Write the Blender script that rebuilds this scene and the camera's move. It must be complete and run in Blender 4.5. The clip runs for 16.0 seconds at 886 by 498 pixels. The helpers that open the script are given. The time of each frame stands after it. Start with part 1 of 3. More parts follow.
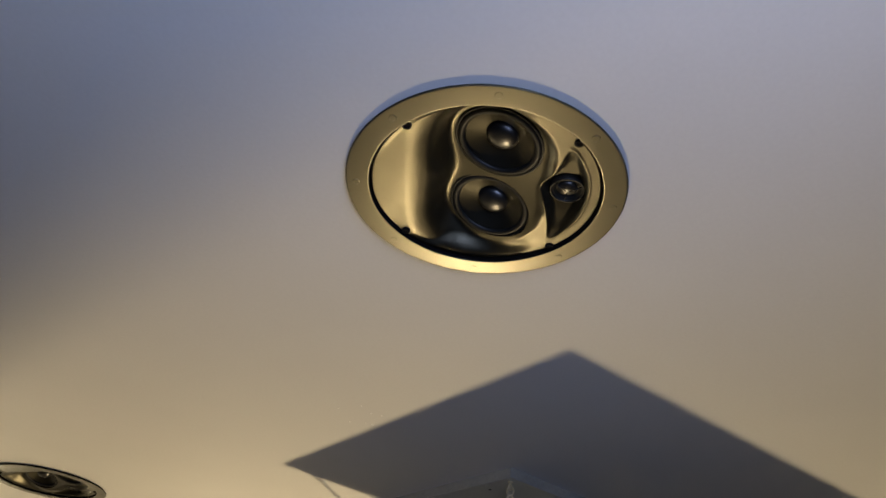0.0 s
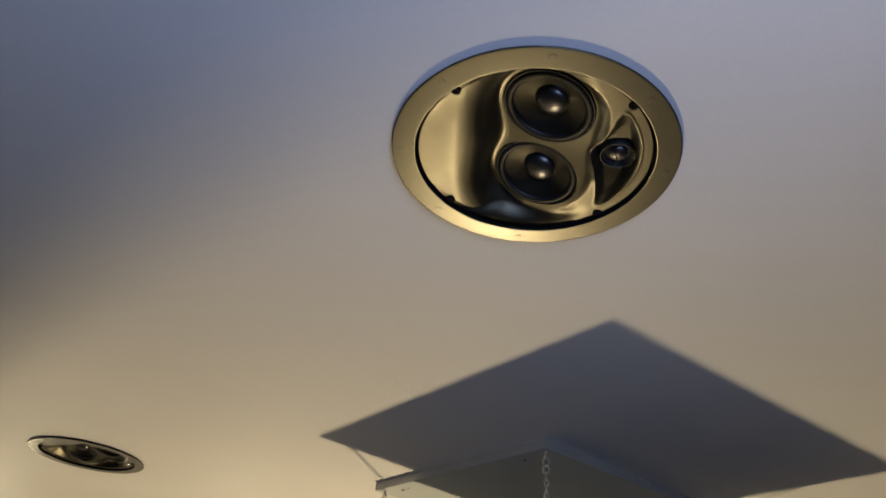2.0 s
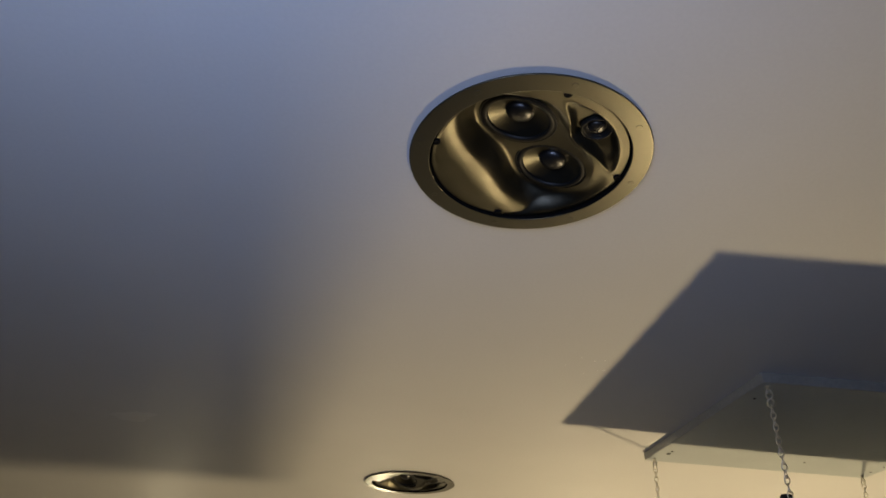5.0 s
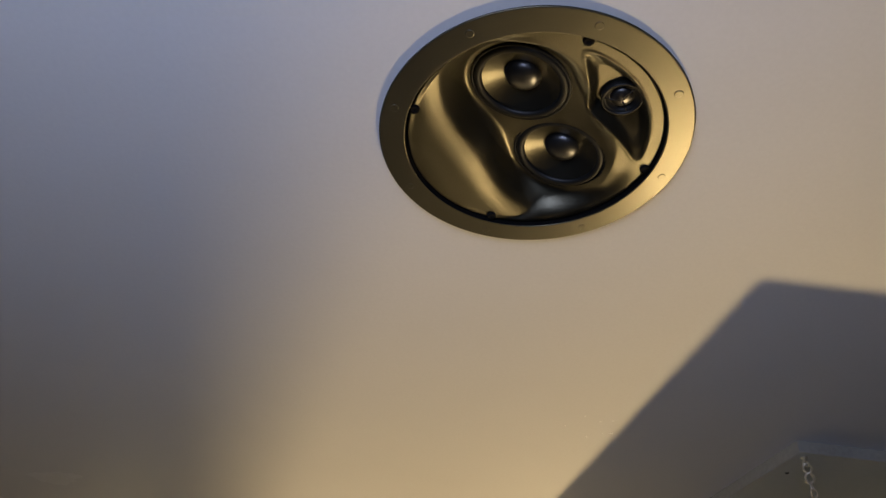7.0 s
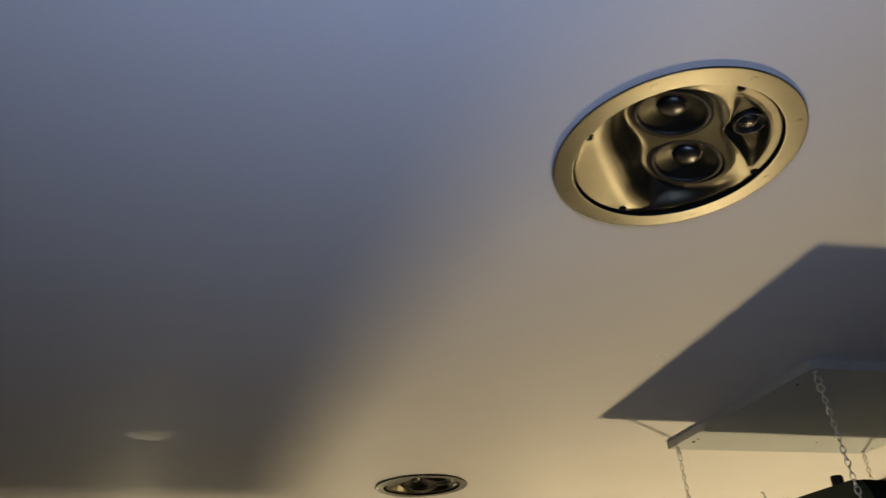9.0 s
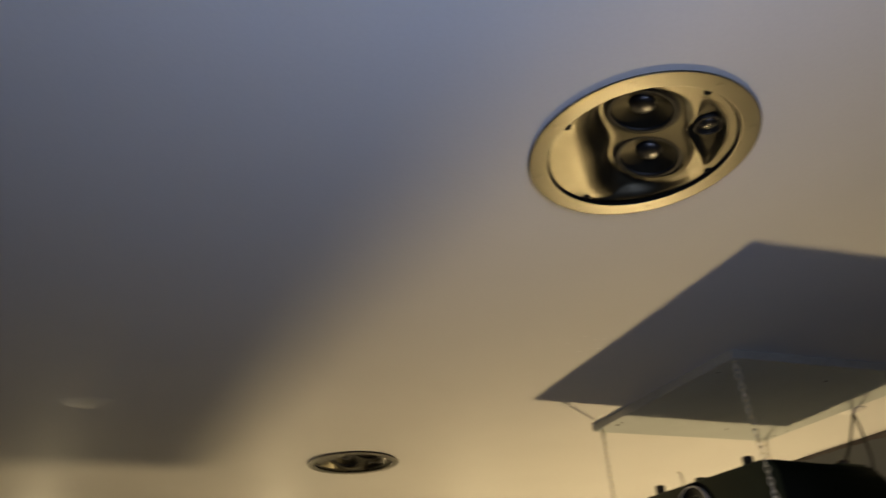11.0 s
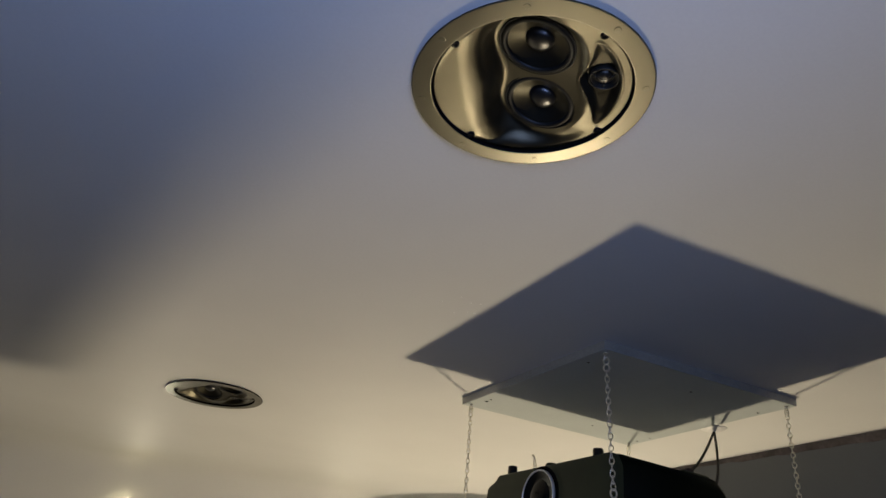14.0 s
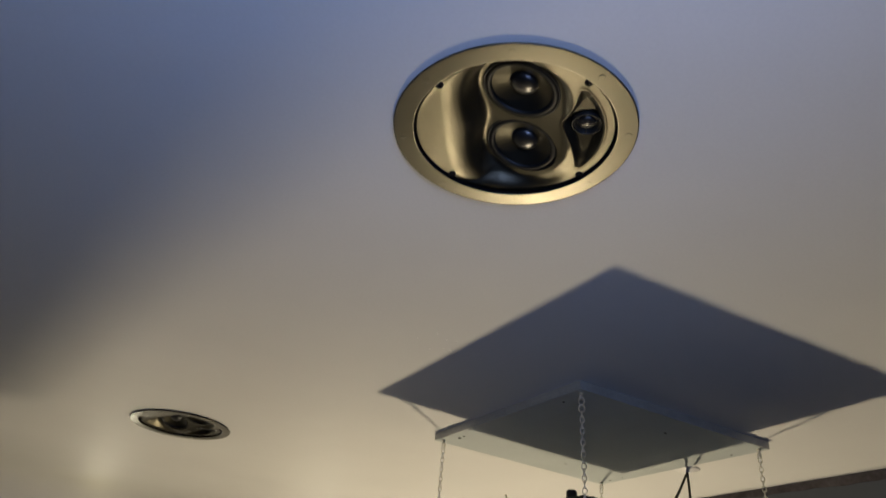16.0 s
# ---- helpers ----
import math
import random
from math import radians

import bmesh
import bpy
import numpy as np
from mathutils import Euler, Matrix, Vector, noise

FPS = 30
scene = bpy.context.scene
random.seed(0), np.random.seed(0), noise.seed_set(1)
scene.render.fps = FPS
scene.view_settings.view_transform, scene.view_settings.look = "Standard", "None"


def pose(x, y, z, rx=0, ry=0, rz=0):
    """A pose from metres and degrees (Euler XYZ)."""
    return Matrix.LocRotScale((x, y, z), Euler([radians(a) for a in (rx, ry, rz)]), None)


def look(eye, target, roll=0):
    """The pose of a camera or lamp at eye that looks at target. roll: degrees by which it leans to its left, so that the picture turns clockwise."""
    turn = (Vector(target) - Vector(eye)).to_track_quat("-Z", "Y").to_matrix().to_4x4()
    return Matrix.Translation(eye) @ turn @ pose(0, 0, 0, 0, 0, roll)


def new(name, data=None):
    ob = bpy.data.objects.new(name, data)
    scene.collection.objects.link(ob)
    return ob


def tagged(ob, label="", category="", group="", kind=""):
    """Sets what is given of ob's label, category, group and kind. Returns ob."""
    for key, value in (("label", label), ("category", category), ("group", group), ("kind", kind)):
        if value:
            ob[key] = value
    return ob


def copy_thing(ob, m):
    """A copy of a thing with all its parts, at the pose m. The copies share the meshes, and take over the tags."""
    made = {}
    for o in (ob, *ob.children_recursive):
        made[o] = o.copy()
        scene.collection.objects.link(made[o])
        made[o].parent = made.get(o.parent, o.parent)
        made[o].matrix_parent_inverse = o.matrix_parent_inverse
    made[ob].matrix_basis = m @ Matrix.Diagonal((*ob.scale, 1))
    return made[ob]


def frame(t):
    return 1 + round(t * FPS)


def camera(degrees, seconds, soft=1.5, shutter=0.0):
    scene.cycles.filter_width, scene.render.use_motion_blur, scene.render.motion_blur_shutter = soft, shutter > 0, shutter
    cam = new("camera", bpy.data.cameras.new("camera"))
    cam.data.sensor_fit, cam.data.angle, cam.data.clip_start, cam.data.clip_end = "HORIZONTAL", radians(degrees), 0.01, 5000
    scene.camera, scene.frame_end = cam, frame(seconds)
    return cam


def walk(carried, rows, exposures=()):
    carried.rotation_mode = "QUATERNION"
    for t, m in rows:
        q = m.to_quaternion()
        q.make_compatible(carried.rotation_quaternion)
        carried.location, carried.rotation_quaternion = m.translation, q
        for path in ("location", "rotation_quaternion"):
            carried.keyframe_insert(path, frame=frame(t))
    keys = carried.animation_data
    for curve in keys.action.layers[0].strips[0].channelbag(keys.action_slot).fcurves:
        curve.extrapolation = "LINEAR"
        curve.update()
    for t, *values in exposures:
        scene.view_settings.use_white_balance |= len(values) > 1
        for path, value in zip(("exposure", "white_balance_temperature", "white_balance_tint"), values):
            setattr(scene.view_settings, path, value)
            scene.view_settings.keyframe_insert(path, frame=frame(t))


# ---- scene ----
cam = camera(65.09, 16.0, 1.5, 0.6)
ROWS = [
    (0, 0.0308, -0.0061, 1.8523, 126.22, -5.38, -40.32),
    (0.5, 0.0302, 0.0129, 1.8563, 125.23, -4.83, -39.58),
    (1, 0.0153, 0.0256, 1.8592, 125.01, -5.31, -39.10),
    (1.5, 0.0060, 0.0313, 1.8615, 125.03, -5.72, -39.20),
    (2, 0.0114, 0.0270, 1.8485, 124.03, -5.67, -38.76),
    (2.5, 0.0455, -0.0041, 1.8326, 122.29, -4.38, -36.76),
    (3, 0.0823, -0.0977, 1.8251, 122.24, -3.50, -31.68),
    (3.5, 0.1529, -0.1895, 1.8002, 120.13, -2.98, -20.65),
    (4, 0.1834, -0.2473, 1.7867, 118.96, 1.66, -20.50),
    (4.5, 0.2062, -0.2571, 1.7754, 120.11, -0.29, -7.55),
    (4.7, 0.2199, -0.2696, 1.7776, 120.73, -1.47, -7.12),
    (7, 0.2802, -0.0274, 1.8455, 127.78, -2.55, -9.20),
    (7.5, 0.2372, -0.0189, 1.8328, 128.51, -2.22, -13.81),
    (8, 0.1843, -0.0869, 1.8161, 124.20, -1.23, -13.49),
    (8.5, 0.0871, -0.1605, 1.8130, 121.11, 1.41, -12.89),
    (8.7, 0.0103, -0.1755, 1.8205, 121.39, 2.60, -11.78),
    (10.8, -0.1678, -0.1803, 1.7776, 120.73, 4.18, -16.20),
    (11, -0.1427, -0.1848, 1.7808, 120.05, 3.46, -19.17),
    (11.5, -0.1138, -0.2154, 1.7626, 117.76, 0.27, -24.44),
    (12, -0.0989, -0.2205, 1.7579, 115.07, 0.87, -25.87),
    (12.5, -0.1014, -0.2176, 1.7636, 113.54, 2.05, -27.23),
    (13, -0.1025, -0.1862, 1.7597, 114.54, 0.12, -29.11),
    (13.5, -0.0377, -0.1659, 1.7650, 117.46, -2.05, -29.91),
    (14, 0.0057, -0.1352, 1.7430, 118.38, -3.94, -29.27),
    (14.5, 0.0076, -0.1165, 1.7437, 117.74, -4.92, -29.61),
    (15, 0.0082, -0.1119, 1.7488, 117.60, -5.15, -30.51),
    (15.5, 0.0122, -0.1168, 1.7443, 119.21, -5.39, -31.89),
    (16, 0.0036, -0.1291, 1.7677, 120.78, -4.36, -31.76),
]
# seconds, stops, kelvin, tint
EXPOSURES = [
    (0.0, 0.29, 7450, 10), (1.0, 0.30, 7250, 10), (2.0, 0.25, 7100, 10), (2.6, 0.15, 6850, 10), (3.0, 0.15, 6600, 8), (3.5, 0.05, 7050, 9), (4.0, 0.03, 6850, 7),
    (4.5, -0.03, 7050, 8), (7.0, 0.47, 8500, 11), (7.5, 0.49, 8350, 11), (8.0, 0.29, 9000, 11), (8.5, 0.11, 7450, 9), (11.0, -0.06, 8400, 9),
    (11.5, -0.03, 7700, 8), (12.0, -0.04, 6800, 9), (12.5, -0.04, 6500, 10), (13.5, -0.02, 6200, 11), (15.0, 0.0, 6180, 12), (16.0, 0.01, 6230, 11),
]
walk(cam, [(t, pose(x, y, z, rx, ry, rz)) for t, x, y, z, rx, ry, rz in ROWS], EXPOSURES)

# ---- sizes of the place (metres) ----
H = 2.40                      # flat ceiling
GABLE = 2.335                 # inner face of the gable wall
WEST, SOUTH, NORTH = -3.4, -0.40, 5.15
WIN = (-0.30, 0.30, 1.60, 2.26)   # added window: x from, x to, sill, head
SLOPE_Y, SLOPE = 3.98, radians(33)
LAMP = Vector((2.013, 2.426, 0.47))
SPK = [(0.435, 0.473), (0.436, 2.374)]
SPK_R = 0.166

# ---- world and light ----
world = bpy.data.worlds.new("dusk")
scene.world = world
world.use_nodes = True
wn = world.node_tree
sky = wn.nodes.new("ShaderNodeTexSky")
sky.sky_type, sky.sun_disc, sky.sun_elevation, sky.sun_rotation = "NISHITA", False, radians(4), radians(200)
wn.links.new(sky.outputs[0], wn.nodes["Background"].inputs[0])
wn.nodes["Background"].inputs[1].default_value = 0.05
scene.view_settings.exposure = 0.0


def lamp(name, kind, where, energy, colour, **more):
    data = bpy.data.lights.new(name, kind)
    data.energy, data.color = energy, colour
    for key, value in more.items():
        if key == "radius":
            data.shadow_soft_size = value
        elif key == "size":
            data.shape, data.size, data.size_y = "RECTANGLE", *value
        elif key == "spot":
            data.spot_size, data.spot_blend = value
    ob = new(name, data)
    ob.matrix_world = where
    return ob


lamp("floor_lamp_light", "POINT", Matrix.Translation(LAMP), 114, (1.0, 0.82, 0.53), radius=0.031)
# The bluish source is unseen; this window light is added to match its glow.
lamp("unseen_window_light", "AREA", look(((WIN[0] + WIN[1]) / 2, SOUTH - 0.02, (WIN[2] + WIN[3]) / 2), ((WIN[0] + WIN[1]) / 2, 2.0, (WIN[2] + WIN[3]) / 2)), 9.4, (0.385, 0.535, 1.0), size=(0.58, 0.64))


# ---- materials ----
def material(name, colour, rough=0.5, metal=0.0, grain=0.0, scale=200.0, bump=0.0, patch=0.0, patch_scale=3.0, coat=0.0, spec=0.5, rough_var=0.0, tint=None, ior=1.5):
    """A surface with fine grain, broad patches, uneven gloss and relief."""
    m = bpy.data.materials.new(name)
    m.use_nodes = True
    nt = m.node_tree
    b = nt.nodes["Principled BSDF"]
    b.inputs["Roughness"].default_value, b.inputs["Metallic"].default_value = rough, metal
    b.inputs["Specular IOR Level"].default_value = spec
    b.inputs["IOR"].default_value = ior
    if tint:
        b.inputs["Specular Tint"].default_value = (*tint, 1)
    if coat:
        b.inputs["Coat Weight"].default_value, b.inputs["Coat Roughness"].default_value = coat, 0.15
    co = nt.nodes.new("ShaderNodeTexCoord")

    def noise_at(s, detail):
        n = nt.nodes.new("ShaderNodeTexNoise")
        n.inputs["Scale"].default_value, n.inputs["Detail"].default_value = s, detail
        nt.links.new(co.outputs["Object"], n.inputs["Vector"])
        return n

    fine, broad = noise_at(scale, 4), noise_at(patch_scale, 3)
    mixes = []
    for n, amount in ((fine, grain), (broad, patch)):
        r = nt.nodes.new("ShaderNodeMapRange")
        r.inputs["From Min"].default_value, r.inputs["From Max"].default_value = 0.3, 0.7
        r.inputs["To Min"].default_value, r.inputs["To Max"].default_value = 1 - amount, 1 + amount
        nt.links.new(n.outputs["Fac"], r.inputs["Value"])
        mixes.append(r)
    mul = nt.nodes.new("ShaderNodeMath")
    mul.operation = "MULTIPLY"
    nt.links.new(mixes[0].outputs[0], mul.inputs[0])
    nt.links.new(mixes[1].outputs[0], mul.inputs[1])
    vec = nt.nodes.new("ShaderNodeVectorMath")
    vec.operation = "SCALE"
    vec.inputs[0].default_value = colour
    nt.links.new(mul.outputs[0], vec.inputs["Scale"])
    nt.links.new(vec.outputs[0], b.inputs["Base Color"])
    if rough_var:
        r = nt.nodes.new("ShaderNodeMapRange")
        r.inputs["From Min"].default_value, r.inputs["From Max"].default_value = 0.3, 0.7
        r.inputs["To Min"].default_value, r.inputs["To Max"].default_value = rough - rough_var, rough + rough_var
        nt.links.new(broad.outputs["Fac"], r.inputs["Value"])
        nt.links.new(r.outputs[0], b.inputs["Roughness"])
    if bump:
        bm_ = nt.nodes.new("ShaderNodeBump")
        bm_.inputs["Strength"].default_value, bm_.inputs["Distance"].default_value = bump, 0.001
        nt.links.new(fine.outputs["Fac"], bm_.inputs["Height"])
        nt.links.new(bm_.outputs[0], b.inputs["Normal"])
    return m


def glowing(name, colour, strength):
    m = bpy.data.materials.new(name)
    m.use_nodes = True
    b = m.node_tree.nodes["Principled BSDF"]
    b.inputs["Emission Color"].default_value = (*colour, 1)
    b.inputs["Emission Strength"].default_value = strength
    return m


M_CEIL = material("ceiling_paint", (0.74, 0.735, 0.72), 0.64, grain=0.015, scale=180, bump=0.10, patch=0.03, patch_scale=1.6, spec=0.30)
M_WALL = material("wall_paint", (0.128, 0.136, 0.140), 0.75, grain=0.02, scale=160, bump=0.12, patch=0.04, patch_scale=2.0, spec=0.3)
# Kept pale on the unseen north wall, to bounce light up onto the slope.
M_KNEE = material("bounce_wall_paint", (0.76, 0.75, 0.73), 0.75, grain=0.02, scale=160, bump=0.12, patch=0.04, patch_scale=2.0, spec=0.3)
# Darker grey for board sides, painted in against too much window light.
M_SIDE_SHADE = material("toned_down_edge", (0.36, 0.35, 0.30), 0.55, grain=0.08, scale=120, bump=0.05, patch=0.08, patch_scale=15)
# Near-black on unseen walls, so little light bounces back into the shadows.
M_DIM = material("low_bounce_wall", (0.032, 0.032, 0.035), 0.8, grain=0.03, scale=160, bump=0.12, patch=0.05, patch_scale=2.0, spec=0.3)
# White melamine in two tones: raised for the lamplit shelf, lowered for the shaded board.
M_SHELF = material("lit_melamine", (0.82, 0.81, 0.79), 0.45, grain=0.02, scale=90, bump=0.03, patch=0.03, patch_scale=6)
M_BOARD = material("shaded_melamine", (0.50, 0.54, 0.535), 0.45, grain=0.02, scale=90, bump=0.03, patch=0.03, patch_scale=6)
M_BAFFLE = material("satin_black_plastic", (0.004, 0.0038, 0.0028), 0.38, grain=0.15, scale=650, bump=0.22, patch=0.3, patch_scale=42, rough_var=0.065, spec=1.0, tint=(1.0, 0.91, 0.64), ior=1.62)
M_RING = material("satin_dark_plastic", (0.022, 0.020, 0.014), 0.33, grain=0.06, scale=700, bump=0.05, patch=0.08, patch_scale=25, rough_var=0.02, spec=1.0, tint=(1.0, 0.92, 0.66), ior=1.56)
M_CONE = material("woofer_cone", (0.008, 0.0075, 0.006), 0.36, grain=0.10, scale=400, bump=0.05, patch=0.1, patch_scale=40, spec=1.0, tint=(1.0, 0.92, 0.64))
M_RUBBER = material("black_rubber", (0.008, 0.008, 0.007), 0.5, grain=0.1, scale=400, bump=0.03, spec=0.35)
M_DOME = material("glossy_dust_cap", (0.008, 0.008, 0.008), 0.34, grain=0.1, scale=400, spec=1.0, ior=1.6)
M_DARK = material("black_cavity", (0.004, 0.004, 0.004), 0.9, grain=0.1, scale=100, spec=0.05)
M_SCREW = material("black_screw", (0.006, 0.006, 0.006), 0.75, metal=0.0, grain=0.1, scale=500, spec=0.08)
M_STEEL = material("zinc_steel", (0.78, 0.75, 0.64), 0.36, metal=1.0, grain=0.12, scale=400, patch=0.15, patch_scale=60)
M_CHROME = material("silver_ring", (0.84, 0.83, 0.76), 0.36, metal=0.4, grain=0.04, scale=300)
M_PROJ = material("black_abs", (0.030, 0.037, 0.018), 0.55, grain=0.12, scale=600, bump=0.08, patch=0.1, patch_scale=12, spec=0.18)
M_GLASS = material("lens_glass", (0.004, 0.005, 0.005), 0.16, grain=0.02, scale=20, spec=0.12)
M_DARK_CASE = material("darkened_case", (0.0035, 0.0050, 0.0022), 0.6, grain=0.1, scale=500, bump=0.06, patch=0.1, patch_scale=12, spec=0.05)
M_BARREL = material("grey_lens_barrel", (0.005, 0.006, 0.0055), 0.42, grain=0.1, scale=300, bump=0.03, patch=0.1, patch_scale=40, spec=0.25)
M_CABLE = material("black_cable", (0.005, 0.005, 0.005), 0.7, grain=0.1, scale=300, spec=0.2)
# Near-black brown on the unseen floor, to hold down bounced light.
M_FLOOR = material("low_bounce_carpet", (0.013, 0.011, 0.0095), 0.9, grain=0.2, scale=120, bump=0.4, patch=0.1, patch_scale=2)
# Near-black for the unseen blockers, so they return little lamplight.
M_BLOCK = material("near_black_blocker", (0.022, 0.015, 0.010), 0.6, grain=0.2, scale=40, bump=0.1, patch=0.15, patch_scale=4)
M_PLUG = material("dark_brown_plastic", (0.020, 0.010, 0.008), 0.5, grain=0.1, scale=300, bump=0.03)
M_LEDW = glowing("white_status_light", (1.0, 0.95, 0.9), 0.8)
M_BULB = glowing("lit_bulb", (1.0, 0.75, 0.42), 3.0)
M_LED = glowing("lit_downlight", (1.0, 0.86, 0.46), 150.0)


# ---- mesh helpers ----
def link(name, bm, mat, parent=None, label="", smooth=True):
    me = bpy.data.meshes.new(name)
    bmesh.ops.recalc_face_normals(bm, faces=bm.faces)
    bm.to_mesh(me)
    bm.free()
    for p in me.polygons:
        p.use_smooth = smooth
    if mat:
        me.materials.append(mat)
    ob = new(name, me)
    if parent:
        ob.parent = parent
    if label:
        ob["label"] = label
    return ob


def part(name, bm, mat, parent, label="", smooth=True):
    return link(name, bm, mat, parent, label, smooth)


def share(name, source, parent, m):
    ob = new(name, source.data)
    ob.parent = parent
    ob.matrix_basis = m
    return ob


def thing(name, at, label, category, group="", rz=0.0, ry=0.0):
    ob = new(name)
    ob.matrix_world = pose(*at, 0, ry, rz)
    return tagged(ob, label, category, group)


def box(bm, x0, x1, y0, y1, z0, z1, bevel=0.0, segments=2):
    got = bmesh.ops.create_cube(bm, size=1.0, matrix=Matrix.LocRotScale(((x0 + x1) / 2, (y0 + y1) / 2, (z0 + z1) / 2), None, (x1 - x0, y1 - y0, z1 - z0)))
    if bevel:
        edges = list({e for v in got["verts"] for e in v.link_edges})
        bmesh.ops.bevel(bm, geom=edges, offset=bevel, segments=segments, affect="EDGES", profile=0.6)
    return bm


def lathe(profile, n=64, close=False, bm=None, m=None):
    """A turned body round z from (radius, z) pairs."""
    bm = bm or bmesh.new()
    rings = []
    for r, z in profile:
        if r < 1e-6:
            rings.append([bm.verts.new((0, 0, z))])
        else:
            rings.append([bm.verts.new((r * math.cos(2 * math.pi * k / n), r * math.sin(2 * math.pi * k / n), z)) for k in range(n)])
    pairs = list(zip(rings, rings[1:])) + ([(rings[-1], rings[0])] if close else [])
    for a, b in pairs:
        for k in range(n):
            j = (k + 1) % n
            if len(a) == 1 and len(b) == 1:
                continue
            if len(a) == 1:
                bm.faces.new((a[0], b[k], b[j]))
            elif len(b) == 1:
                bm.faces.new((a[k], a[j], b[0]))
            else:
                bm.faces.new((a[k], a[j], b[j], b[k]))
    if m is not None:
        bmesh.ops.transform(bm, matrix=m, verts=[v for r in rings for v in r])
    return bm


def tube(bm, points, radius, n=6, closed=False):
    """A round wire along points."""
    pts = [Vector(p) for p in points]
    rings, up = [], None
    for k, p in enumerate(pts):
        a = pts[k - 1] if k or closed else p
        b = pts[(k + 1) % len(pts)] if k < len(pts) - 1 or closed else p
        d = (b - a).normalized()
        if up is None:
            up = d.orthogonal().normalized()
        up = (up - d * up.dot(d)).normalized()
        side = d.cross(up)
        rings.append([bm.verts.new(p + radius * (math.cos(2 * math.pi * j / n) * up + math.sin(2 * math.pi * j / n) * side)) for j in range(n)])
    pairs = list(zip(rings, rings[1:]))
    if closed:
        first, last = rings[0], rings[-1]
        off = min(range(n), key=lambda o: sum((first[(j + o) % n].co - last[j].co).length for j in range(n)))
        pairs.append((last, [first[(j + off) % n] for j in range(n)]))
    for a, b in pairs:
        for j in range(n):
            bm.faces.new((a[j], a[(j + 1) % n], b[(j + 1) % n], b[j]))
    if not closed:
        bm.faces.new(rings[0][::-1])
        bm.faces.new(rings[-1])
    return bm


def smooth01(a, b, x):
    x = min(1.0, max(0.0, (x - a) / (b - a)))
    return x * x * (3 - 2 * x)


# ---- the room ----
def build_ceiling():
    bm = bmesh.new()
    x0, x1, y0, y1 = WEST, GABLE, SOUTH, SLOPE_Y - 0.14
    edges = []
    xs = [x0 + (x1 - x0) * k / 24 for k in range(25)]
    loop = [bm.verts.new((x, y0, 0)) for x in xs]
    far = [bm.verts.new((x, y1, 0)) for x in xs]
    loop += far[::-1]
    edges += [bm.edges.new((a, b)) for a, b in zip(loop, loop[1:] + loop[:1])]
    for cx, cy in SPK:
        ring = [bm.verts.new((cx + 0.152 * math.cos(2 * math.pi * k / 64), cy + 0.152 * math.sin(2 * math.pi * k / 64), 0)) for k in range(64)]
        edges += [bm.edges.new((a, b)) for a, b in zip(ring, ring[1:] + ring[:1])]
    bmesh.ops.triangle_fill(bm, use_beauty=True, use_dissolve=False, edges=edges)
    # the plaster curves softly into the slope
    rows = [far]
    radius = 0.14 / math.tan(SLOPE / 2)
    for k in range(1, 9):
        a = SLOPE * k / 8
        rows.append([bm.verts.new((x, y1 + radius * math.sin(a), -radius * (1 - math.cos(a)))) for x in xs])
    yb, zb = rows[-1][0].co.y, rows[-1][0].co.z
    rows.append([bm.verts.new((x, NORTH, zb - (NORTH - yb) * math.tan(SLOPE))) for x in xs])
    for a, b in zip(rows, rows[1:]):
        for k in range(24):
            bm.faces.new((a[k], a[k + 1], b[k + 1], b[k]))
    # the slab above
    top = [bm.verts.new((x, y, 0.25)) for x, y in ((x0, y0), (x1, y0), (x1, NORTH), (x0, NORTH))]
    bm.faces.new(top)
    ob = link("ceiling", bm, M_CEIL, None, "", True)
    ob.location.z = H
    return tagged(ob, "smooth white painted plaster ceiling curving into a slope", "ceiling", kind="structure")


build_ceiling()


def build_flecks():
    """Small blobs of white filler left on the plaster."""
    rng = random.Random(11)
    top = thing("filler_flecks", (0.735, 1.172, H), "small flecks of white filler on the ceiling plaster", "flecks")
    for k in range(7):
        r = rng.uniform(0.0012, 0.003)
        dab = part("fleck", lathe([(0.0, -0.0012), (r * 0.7, -0.0009), (r, 0.0)], 9), M_CHALK, top)
        dab.matrix_basis = pose(rng.uniform(-0.05, 0.05), rng.uniform(-0.05, 0.05), 0.0) @ Matrix.Diagonal((rng.uniform(0.7, 2.2), 1, 1, 1))


def build_smooth_patch():
    """A hand-wide patch, slightly paler and smoother than the plaster."""
    top = thing("smooth_patch", (-0.415, 1.795, H), "faint paler, smoother patch on the ceiling", "smear", rz=-14)
    rng = random.Random(4)
    for x, y, w, d in ((0.0, 0.0, 0.060, 0.040), (0.030, -0.020, 0.050, 0.026)):
        bm = bmesh.new()
        edge = [(1 + rng.uniform(-0.22, 0.22), 2 * math.pi * k / 26) for k in range(26)]
        outer = [bm.verts.new((x + w * q * math.cos(a), y + d * q * math.sin(a), -0.0001)) for q, a in edge]
        inner = [bm.verts.new((x + 0.6 * w * q * math.cos(a), y + 0.6 * d * q * math.sin(a), -0.0006)) for q, a in edge]
        for k in range(26):
            bm.faces.new((outer[k], outer[(k + 1) % 26], inner[(k + 1) % 26], inner[k]))
        bm.faces.new(inner)
        part("dab", bm, M_SMOOTH_PATCH, top)


M_SMOOTH_PATCH = material("paler_smooth_plaster", (0.80, 0.795, 0.78), 0.52, grain=0.02, scale=180, patch=0.03, patch_scale=12, spec=0.35)
M_CHALK = material("white_filler", (0.9, 0.9, 0.88), 0.5, grain=0.05, scale=400)
build_flecks()
build_smooth_patch()


